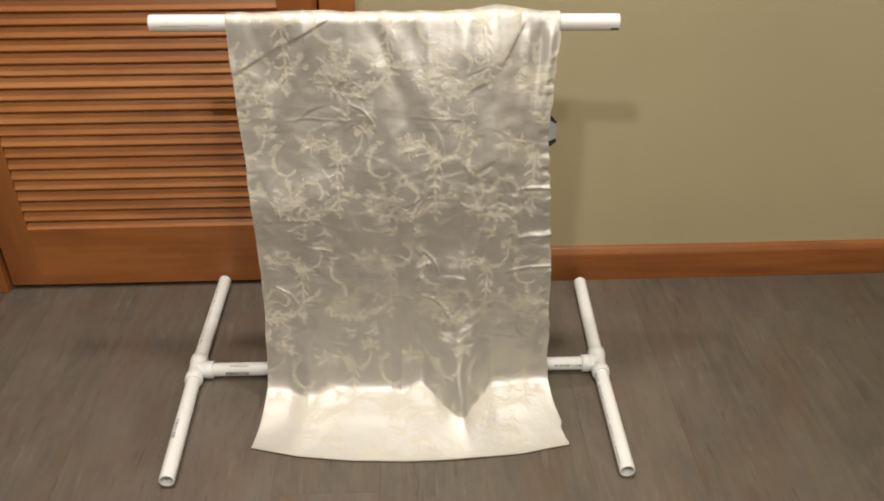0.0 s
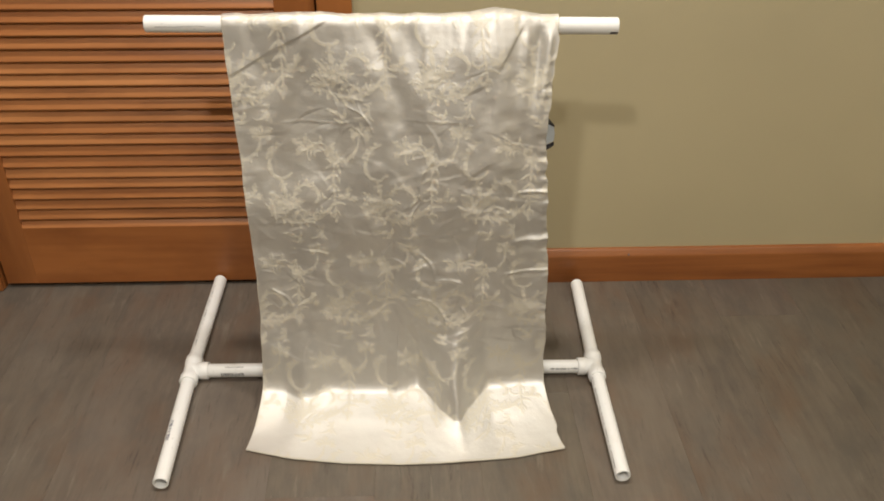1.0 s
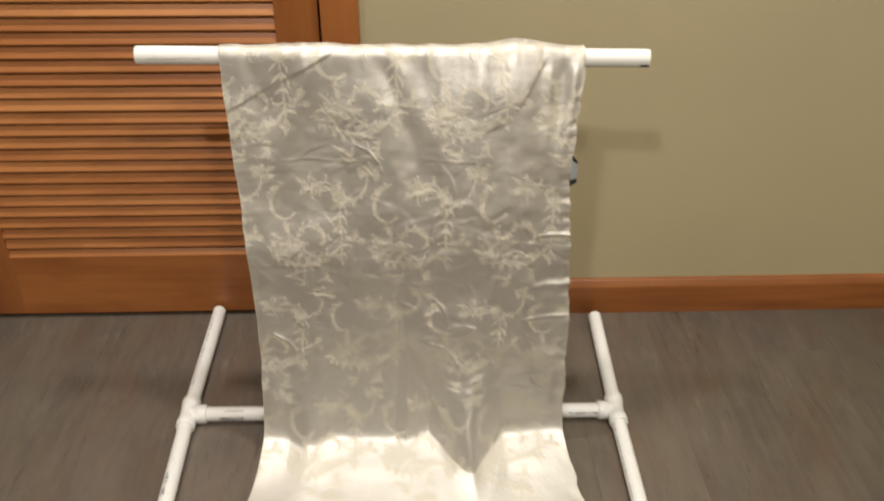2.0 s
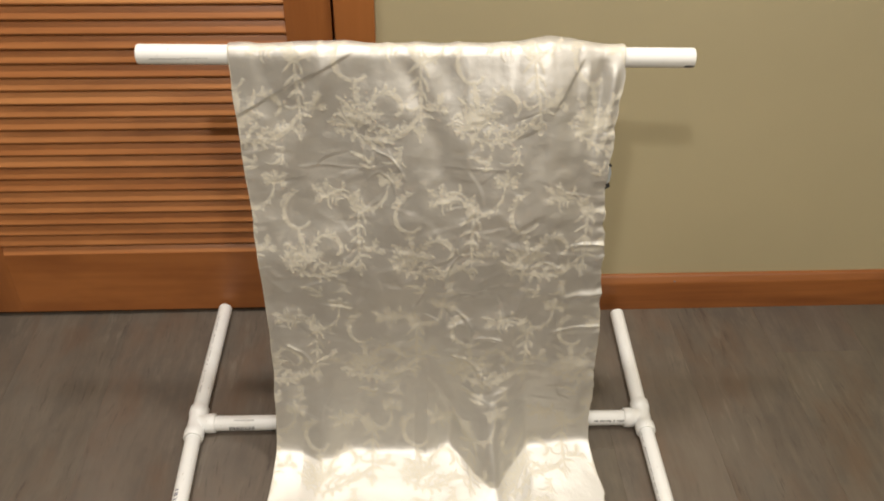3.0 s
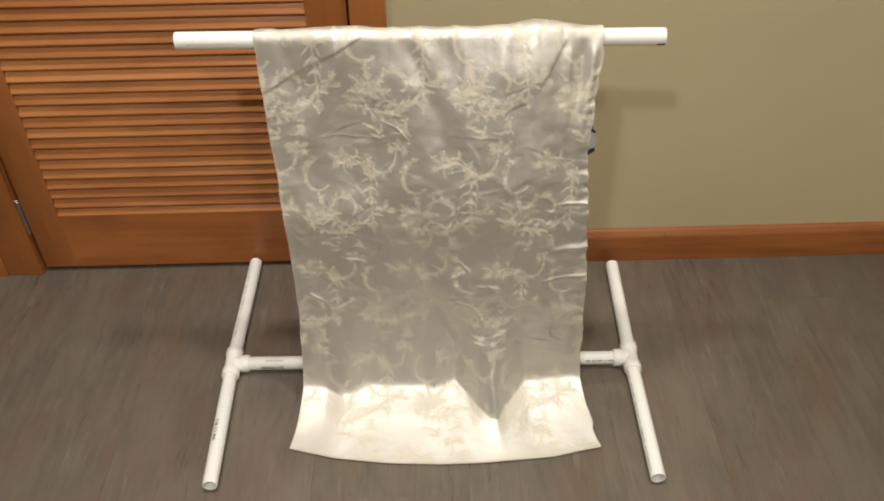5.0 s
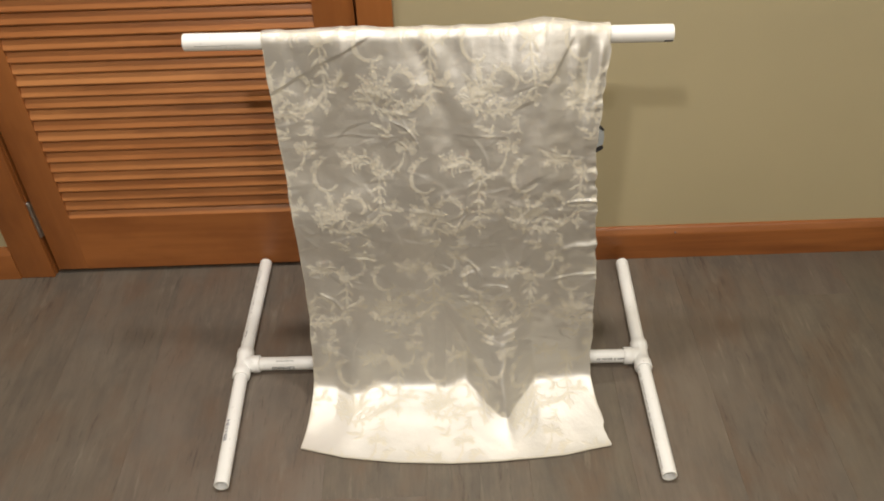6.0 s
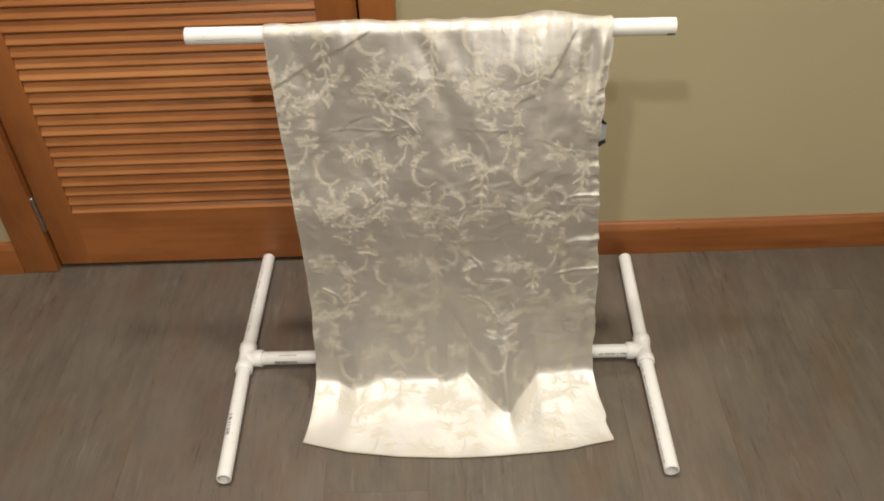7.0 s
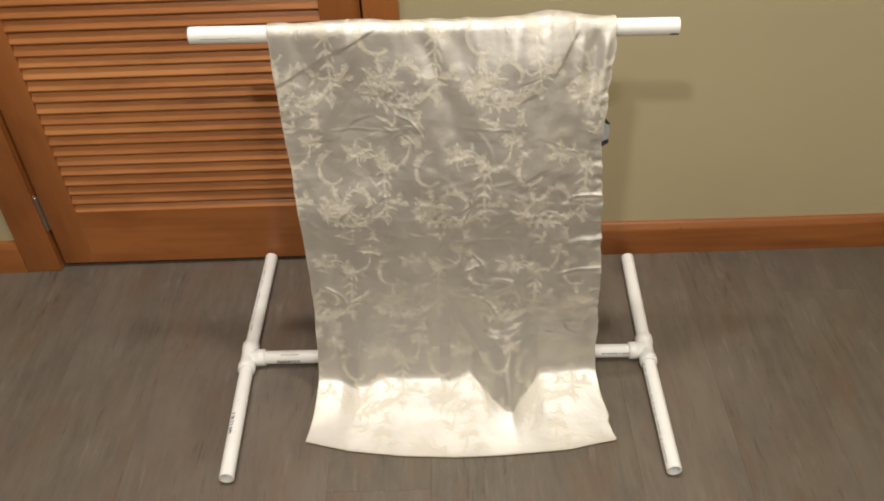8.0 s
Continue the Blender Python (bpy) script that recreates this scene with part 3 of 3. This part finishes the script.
def build_cloth():
    cols = 480
    u = np.linspace(0, 1, cols)
    xm = 0.615 + 0.53 * u                                  # a column's middle x
    yb = np.interp(xm, [BL.x, BR.x], [BL.y, BR.y])
    zb = np.interp(xm, [BL.x, BR.x], [BL.z, BR.z])
    easy = 0.0148 + 0.0030 * steps(xm, 0.66, 0.76) + 0.0075 * bell(xm, 1.055, 0.042)
    rad = easy + 0.0015 * (vnoise(xm * 30, xm * 0, 4) + 0.5) + 0.0008 * vnoise(xm * 75, xm * 0 + 7, 6)
    hem_y = np.interp(xm, [0.615, 0.69, 0.78, 0.87, 0.96, 1.06, 1.145], [-0.512, -0.535, -0.549, -0.555, -0.554, -0.545, -0.527])
    # where the hanging sheet meets the floor and turns towards the front; one fold pushes forward
    fold = np.clip(1 - np.where(xm < 0.976, (0.976 - xm) / 0.068, (xm - 0.976) / 0.060), 0, 1)
    kern = np.hanning(23) / np.hanning(23).sum()
    fold = np.convolve(np.pad(fold, 11, "edge"), kern, "valid")
    bump2 = 0.60 * bell(xm, 0.695, 0.026) + 0.25 * np.clip(1 - np.abs(xm - 0.868) / 0.02, 0, 1)
    bend_y = -0.378 - 0.082 * fold - 0.034 * bump2 + 0.009 * vnoise(xm * 24, xm * 0 + 5, 8)
    bend_z = np.interp(xm, [0.615, 0.66, 0.80, 0.91, 1.04, 1.145], [0.036, 0.029, 0.028, 0.032, 0.031, 0.038]) - 0.008 * fold
    swell = 0.0026 * (1 + 0.9 * vnoise(xm * 22, xm * 0 + 1, 61)) * (0.7 + 0.5 * steps(xm, 0.80, 0.96))
    rows_f, rows_b = 810, 130
    P = np.zeros((rows_b + rows_f, cols, 3))
    S = np.zeros((rows_b + rows_f, cols))
    for i in range(cols):
        belly = -0.008 * math.exp(-((xm[i] - 0.975) / 0.085) ** 2) - 0.006 * math.exp(-((xm[i] - 1.06) / 0.05) ** 2) + 0.008 * math.exp(-((xm[i] - 0.76) / 0.08) ** 2)
        arc = np.linspace(0, 1.35, 60)
        py, pz = [yb[i] - rad[i] * np.sin(arc)], [zb[i] + rad[i] * np.cos(arc)]
        zz = np.linspace(pz[0][-1] - 0.004, bend_z[i] + 0.018, 260)
        lean = 0.45 + 0.55 * float(steps(xm[i], 0.66, 0.88))
        plumb = yb[i] - easy[i]
        front = plumb + np.interp(zz, [0.02, 0.10, 0.183, 0.258, 0.32, 0.40, 0.48, 0.58, 0.64, 0.685],
                                  [-0.086, -0.078, -0.073, -0.069, -0.061, -0.056, -0.048 * (0.4 + 0.6 * lean), -0.031 * lean, -0.0135 * lean, -0.002])
        front = front + (-0.380 - front) * np.clip(1 - (zz - 0.03) / 0.12, 0, 1)
        fall = zz[0] - zz
        front = front - (rad[i] - easy[i]) * np.exp(-fall / 0.025)
        front = front + (belly * (1 - np.exp(-fall / 0.11)) - swell[i] * (1 - np.exp(-fall / 0.020))) * np.clip((zz - 0.02) / 0.35, 0.3, 1)
        front = front + (bend_y[i] + 0.380) * np.clip(1 - (zz - 0.04) / 0.20, 0, 1) ** 1.6
        py.append(front)
        pz.append(zz)
        t = np.linspace(0, 1, 120)
        hy, hz = hem_y[i], 0.0028
        y0, z0 = front[-1] - 0.006, bend_z[i]
        py.append(y0 + (hy - y0) * t)
        pz.append(hz + (z0 - hz) * (1 - t) ** 1.55)
        py, pz = np.concatenate(py), np.concatenate(pz)
        # ease the corner
        k = np.hanning(23) / np.hanning(23).sum()
        sm = lambda v: np.concatenate([v[:11], np.convolve(v, k, "valid"), v[-11:]])
        py, pz = sm(py), sm(pz)
        d = np.concatenate([[0], np.cumsum(np.hypot(np.diff(py), np.diff(pz)))])
        want = np.linspace(0, d[-1], rows_f)
        P[rows_b:, i, 1], P[rows_b:, i, 2] = np.interp(want, d, py), np.interp(want, d, pz)
        S[rows_b:, i] = want
        # the back fall, from its hem up to the bar
        arc = np.linspace(-1.5, 0, 40)[:-1]
        zz = np.linspace(0.16, zb[i] - 0.002, 200)
        bow = 0.010 * np.clip((0.69 - zz) / 0.3, 0, 1) * (1 + 0.5 * math.sin(xm[i] * 40))
        qy = np.concatenate([yb[i] + rad[i] * 1.0 + bow, yb[i] - rad[i] * np.sin(arc)])
        qz = np.concatenate([zz, zb[i] + rad[i] * np.cos(arc)])
        d = np.concatenate([[0], np.cumsum(np.hypot(np.diff(qy), np.diff(qz)))])
        want = np.linspace(0, d[-1], rows_b)
        P[:rows_b, i, 1], P[:rows_b, i, 2] = np.interp(want, d, qy), np.interp(want, d, qz)
        S[:rows_b, i] = want - d[-1] - (d[-1] / rows_b)
    is_front = np.arange(rows_b + rows_f)[:, None] >= rows_b - 8
    zc = P[:, :, 2]
    lf, rf = cloth_edges(zc, True)
    lb, rb = cloth_edges(zc, False)
    run_out = np.clip((S - (S[-1:, :] - 0.150)) / 0.150, 0, 1)
    lf = lf - 0.018 * run_out ** 2.0
    rf = rf + 0.021 * run_out ** 1.3 + 0.0045 * run_out * vnoise(S * 60, S * 0 + 2, 57)
    L, Rr = np.where(is_front, lf, lb), np.where(is_front, rf, rb)
    P[:, :, 0] = L + (Rr - L) * u[None, :]
    X = P[:, :, 0]
    # normals of the smooth sheet
    du, dv = np.gradient(P, axis=1), np.gradient(P, axis=0)
    nrm = np.cross(du, dv)
    nrm /= np.linalg.norm(nrm, axis=2, keepdims=True) + 1e-12
    if nrm[rows_b + 240, 200, 1] > 0:
        nrm = -nrm
    s = S
    hang = steps(s, 0.03, 0.10) * (1 - steps(s, 0.60, 0.68))
    lying = steps(s, 0.66, 0.72)
    # broad hollows
    disp = hang * (0.0060 * vnoise(X * 13 + 1.1 * s, s * 3.2, 58) * steps(s, 0.12, 0.30) + 0.0045 * vnoise(X * 8 + 2, s * 6, 41) + 0.0026 * vnoise(X * 17 + 0.5 * s, s * 13, 42) + 0.0012 * vnoise(X * 34, s * 30, 48) + 0.0005 * vnoise(X * 70 + 9 * s, s * 64, 55))
    # rumples: short bent facets, thrown at random, most of them running across
    rs = np.random.RandomState(77)
    for count in range(290):
        cx, cs = rs.uniform(0.63, 1.14), rs.uniform(0.10, 0.66)
        strong = count >= 250
        if strong:
            cx, cs = rs.uniform(0.90, 1.03), rs.uniform(0.26, 0.52)
        elif cs < 0.25 and rs.rand() < 0.55:
            continue
        a = rs.normal(0.0, 0.45) if rs.rand() < (0.45 if strong else 0.72) else rs.uniform(0.8, 2.3)
        ln, w, amp = rs.uniform(0.008, 0.032), rs.uniform(0.0018, 0.0050), rs.uniform(0.0002, 0.00062) * rs.choice((1, 1, -1)) * (1.35 if strong else 1.0)
        i0, i1 = np.searchsorted(xm, [cx - 0.12, cx + 0.12])
        xs, ss = X[:, i0:i1] - cx, s[:, i0:i1] - cs
        p, q = xs * math.cos(a) + ss * math.sin(a), -xs * math.sin(a) + ss * math.cos(a)
        q = q + 4.0 * rs.normal() * p * p
        env = np.exp(-(p / ln) ** 2)
        disp[:, i0:i1] += hang[:, i0:i1] * amp * env * (np.exp(-(q / w) ** 2) + 0.9 * np.tanh(q / w) * np.exp(-(q / (4 * w)) ** 2))
    disp += hang * steps(s, 0.22, 0.36) * (0.0042 * bell(X, 0.905 + 0.12 * (s - 0.4), 0.020) - 0.0036 * bell(X, 0.862 + 0.05 * (s - 0.4), 0.022) - 0.0030 * bell(X, 1.045, 0.022))
    disp += lying * 0.0012 * (vnoise(X * 16, s * 20, 49) + 1) * (1 - steps(s, 0.80, 0.86))
    # soft folds falling from the bar
    for cx, w, amp, lean, end in ((0.844, 0.010, -0.0032, 0.36, 0.22), (0.872, 0.014, 0.0036, 0.42, 0.26), (0.905, 0.014, -0.0016, -0.10, 0.24), (0.934, 0.006, 0.0018, 0.0, 0.24), (0.792, 0.012, -0.0022, 0.0, 0.12),
                                  (1.010, 0.026, 0.0016, 0.0, 0.22), (1.092, 0.008, 0.0042, -0.05, 0.22), (1.112, 0.006, -0.0046, -0.05, 0.20),
                                  (1.130, 0.007, 0.0050, -0.12, 0.22), (0.752, 0.013, 0.0044, -0.40, 0.28), (0.712, 0.014, -0.0030, -0.30, 0.26), (0.660, 0.010, -0.0016, 0.10, 0.16)):
        top = steps(s, 0.015, 0.05) * (1 - steps(s, 0.35 * end, end))
        disp += top * amp * bell(X, cx + lean * (s - 0.02), w * (1 + 2.2 * s))
    # the sheet bulges near the end of the bar and falls back below
    disp += is_front * 0.0120 * bell(X, 1.030, 0.050) * bell(s, 0.075, 0.050)
    # one straight crease slanting from the bar to the edge
    cz = 0.619 + (X - 0.623) * (0.706 - 0.619) / (0.783 - 0.623)
    on = is_front * steps(X, 0.60, 0.63) * (1 - steps(X, 0.76, 0.79))
    disp += on * 0.0011 * np.tanh((zc - cz) / 0.0016) * bell(zc, cz, 0.024)
    # a short crease slanting the other way near the end of the bar
    xk = 1.088 - 0.50 * (s - 0.02)
    on = is_front * steps(s, 0.02, 0.04) * (1 - steps(s, 0.085, 0.115))
    disp -= on * 0.0010 * np.tanh((X - xk) / 0.0015) * bell(X, xk, 0.014)
    # cross creases
    for x0, x1, z0, w, amp in ((0.705, 0.790, 0.543, 0.0022, 0.0024), (0.910, 0.985, 0.554, 0.0022, 0.0018), (0.900, 0.985, 0.355, 0.004, 0.0050), (1.085, 1.150, 0.345, 0.006, 0.0070),
                               (1.095, 1.150, 0.435, 0.003, 0.0045), (0.655, 0.720, 0.370, 0.003, 0.0030), (0.80, 0.83, 0.585, 0.003, 0.0030), (1.075, 1.150, 0.285, 0.003, 0.0040), (0.90, 0.96, 0.245, 0.006, 0.0060)):
        mid = z0 + 0.03 * (X - x0) + 0.003 * vnoise(X * 30, X * 0 + z0 * 50, 53)
        on = is_front * steps(X, x0 - 0.02, x0 + 0.01) * (1 - steps(X, x1 - 0.01, x1 + 0.02))
        disp += on * (0.60 if x0 > 1.05 else 0.18) * (amp * bell(zc, mid, w) - 0.5 * amp * bell(zc, mid - 2.2 * w, 1.6 * w))
    # single pinched creases and the pocket above the forward fold
    for x0, s0, x1, s1, w, amp in ((0.921, 0.412, 0.946, 0.464, 0.0050, 0.0034), (0.944, 0.466, 0.992, 0.468, 0.0050, 0.0040), (0.920, 0.430, 0.904, 0.488, 0.0045, 0.0026),
                                   (0.914, 0.498, 0.966, 0.552, 0.0065, 0.0048), (0.992, 0.520, 1.000, 0.545, 0.0045, 0.0030), (0.934, 0.566, 0.948, 0.578, 0.0050, 0.0036),
                                   (0.656, 0.486, 0.692, 0.522, 0.0045, 0.0034), (0.806, 0.150, 0.846, 0.192, 0.0034, 0.0016), (0.792, 0.200, 0.815, 0.180, 0.0034, 0.0011),
                                   (0.812, 0.182, 0.832, 0.215, 0.0034, 0.0011), (0.905, 0.370, 0.925, 0.310, 0.0050, 0.0030), (0.925, 0.310, 0.945, 0.235, 0.0060, 0.0024)):
        ln, a = math.hypot(x1 - x0, s1 - s0), math.atan2(s1 - s0, x1 - x0)
        p, q = (X - x0) * math.cos(a) + (s - s0) * math.sin(a), -(X - x0) * math.sin(a) + (s - s0) * math.cos(a)
        q = q + 0.14 * ln * np.sin(np.pi * np.clip(p / ln, 0, 1))
        disp += is_front * hang * 0.5 * amp * steps(p, -0.006, 0.008) * (1 - steps(p, ln - 0.008, ln + 0.006)) * (bell(q, 0, 0.6 * w) + 0.35 * vnoise(p * 160, q * 160, 64) * bell(q, 0, 1.6 * w))
    disp -= is_front * hang * 0.0040 * bell(X, 0.960, 0.022) * bell(s, 0.580, 0.016)
    # the ridge that climbs from the forward fold
    xc = 0.968 - 0.48 * (zc - 0.02)
    on = is_front * hang * (1 - steps(zc, 0.13, 0.24))
    disp += on * (0.0028 * bell(X, xc - 0.004, 0.007) - 0.0036 * bell(X, xc + 0.014, 0.014))
    # puckered seam along the side edge
    disp += is_front * hang * 0.0022 * bell(X, Rr, 0.012) * vnoise(X * 0, s * 95, 50)
    disp = np.where(is_front, disp, 0.003 * vnoise(X * 12, s * 6, 51) * steps(-s, 0.05, 0.15))
    weave = figure_at(s + 0.006 * vnoise(X * 7, s * 7, 54), X + 0.006 * vnoise(X * 7, s * 7, 52))
    disp = disp + weave * (0.0002 + 0.0003 * vnoise(X * 150 + 20 * s, s * 170, 63) * hang)
    P += nrm * disp[:, :, None]
    P[:, :, 2] = np.maximum(P[:, :, 2], 0.0016)
    n_r, n_c = rows_b + rows_f, cols
    idx = np.arange(n_r * n_c).reshape(n_r, n_c)
    quads = np.stack([idx[:-1, :-1], idx[1:, :-1], idx[1:, 1:], idx[:-1, 1:]], -1).reshape(-1, 4)
    me = bpy.data.meshes.new("damask_cloth")
    me.vertices.add(n_r * n_c)
    me.vertices.foreach_set("co", P.reshape(-1).astype(np.float32))
    me.loops.add(quads.size)
    me.loops.foreach_set("vertex_index", quads.reshape(-1).astype(np.int32))
    me.polygons.add(len(quads))
    me.polygons.foreach_set("loop_start", np.arange(0, quads.size, 4, dtype=np.int32))
    me.update(calc_edges=True)
    me.attributes.new("weave", "FLOAT", "POINT").data.foreach_set("value", weave.reshape(-1).astype(np.float32))
    me.polygons.foreach_set("use_smooth", np.ones(len(quads), dtype=bool))
    me.materials.append(damask)
    return me, P


cloth_mesh, CLOTH = build_cloth()
cloth = tagged(new("damask_cloth", cloth_mesh), "cream damask satin cloth with woven scrolls draped over the white bar", "cloth")
thick = cloth.modifiers.new("thickness", "SOLIDIFY")
thick.thickness, thick.offset = 0.0007, -1.0


def cord(points, r, n=8):
    """A round cord along a row of points."""
    bm = bmesh.new()
    loops = []
    for k, p in enumerate(points):
        p = Vector(p)
        d = (Vector(points[min(k + 1, len(points) - 1)]) - Vector(points[max(k - 1, 0)])).normalized()
        m = d.to_track_quat("Z", "Y").to_matrix()
        loops.append([bm.verts.new(p + m @ Vector((r * math.cos(2 * math.pi * j / n), r * math.sin(2 * math.pi * j / n), 0))) for j in range(n)])
    for a, b in zip(loops, loops[1:]):
        for j in range(n):
            bm.faces.new((a[j], a[(j + 1) % n], b[(j + 1) % n], b[j]))
    bm.faces.new(loops[0][::-1])
    bm.faces.new(loops[-1])
    return bm


hem_mat = plain("cream_hem", (0.58, 0.545, 0.46), 0.6)
part("hem", cord([CLOTH[-1, k] + np.array((0, 0, 0.0004)) for k in range(0, 480, 3)], 0.0017), hem_mat, cloth, "rolled cream hem")
for k in (0, -1):
    part("side_hem", cord([CLOTH[j, k] for j in range(126, 939, 6)], 0.0006, 6), hem_mat, cloth, "narrow stitched cream side hem")
# care label folded over the edge of the back fall: a pale panel between two dark folded ends
TAG = Vector((1.137, -0.268, 0.478))


def ribbon(outline, thick, sway):
    """A small cloth flap: an outline of (x, z) with thickness, bowed towards its free edge."""
    bm = bmesh.new()
    sides = []
    for dy in (-thick / 2, thick / 2):
        sides.append([bm.verts.new(TAG + Vector((x, dy - sway * (x / 0.02) ** 2, z))) for x, z in outline])
    n = len(outline)
    bm.faces.new(sides[0][::-1])
    bm.faces.new(sides[1])
    for k in range(n):
        bm.faces.new((sides[0][k], sides[0][(k + 1) % n], sides[1][(k + 1) % n], sides[1][k]))
    bmesh.ops.recalc_face_normals(bm, faces=bm.faces)
    return bm


tag_part = part("care_label", ribbon([(-0.012, 0.002), (0.006, -0.001), (0.0165, 0.006), (0.0175, 0.020), (0.0155, 0.033), (0.004, 0.037), (-0.012, 0.036)], 0.0012, 0.004), label_white, cloth, "small pale satin care label, folded over")
part("label_fold", ribbon([(-0.012, 0.0365), (0.004, 0.0375), (0.0150, 0.0335), (0.0165, 0.0360), (0.003, 0.0500), (-0.012, 0.0470)], 0.0016, 0.006), label_dark, tag_part, "dark folded label end")
part("label_fold", ribbon([(-0.012, -0.0140), (0.000, -0.0170), (0.0175, -0.0010), (0.0165, 0.0050), (0.006, -0.0018), (-0.012, 0.0012)], 0.0016, 0.006), label_dark, tag_part, "dark folded label end")

# ---- floor planks ----
PW, PL = 0.184, 1.22
SEAM = 1.757


def plank_mesh(ln):
    bm = boxes(((0.00004, 0.00004, -0.004), (PW - 0.00004, ln - 0.00004, 0.0)))
    top = [e for e in bm.edges if all(v.co.z > -0.001 for v in e.verts)]
    bmesh.ops.bevel(bm, geom=top, offset=0.00028, segments=1, affect="EDGES")
    me = bpy.data.meshes.new("plank")
    bm.to_mesh(me)
    bm.free()
    me.materials.append(plank_mat)
    return me


PLANKS = {}
rng = random.Random(3)
x = SEAM - 19 * PW
while x < XR:
    y = 0.30
    first = True
    while y > YB:
        ln = PL
        if first:
            ln, first = 0.30 + rng.choice((0.15, 0.38, 0.62, 0.9, 1.1)), False
        key = round(ln, 3)
        if key not in PLANKS:
            PLANKS[key] = plank_mesh(ln)
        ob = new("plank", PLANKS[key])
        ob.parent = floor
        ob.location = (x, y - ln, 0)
        # random tone, darker plank past SEAM; dimmer light at right is painted in too
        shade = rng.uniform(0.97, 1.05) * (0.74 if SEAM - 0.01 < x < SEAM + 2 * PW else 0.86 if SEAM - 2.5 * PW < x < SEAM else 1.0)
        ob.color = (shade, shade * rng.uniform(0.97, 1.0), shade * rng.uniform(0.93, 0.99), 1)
        y -= ln
    x += PW
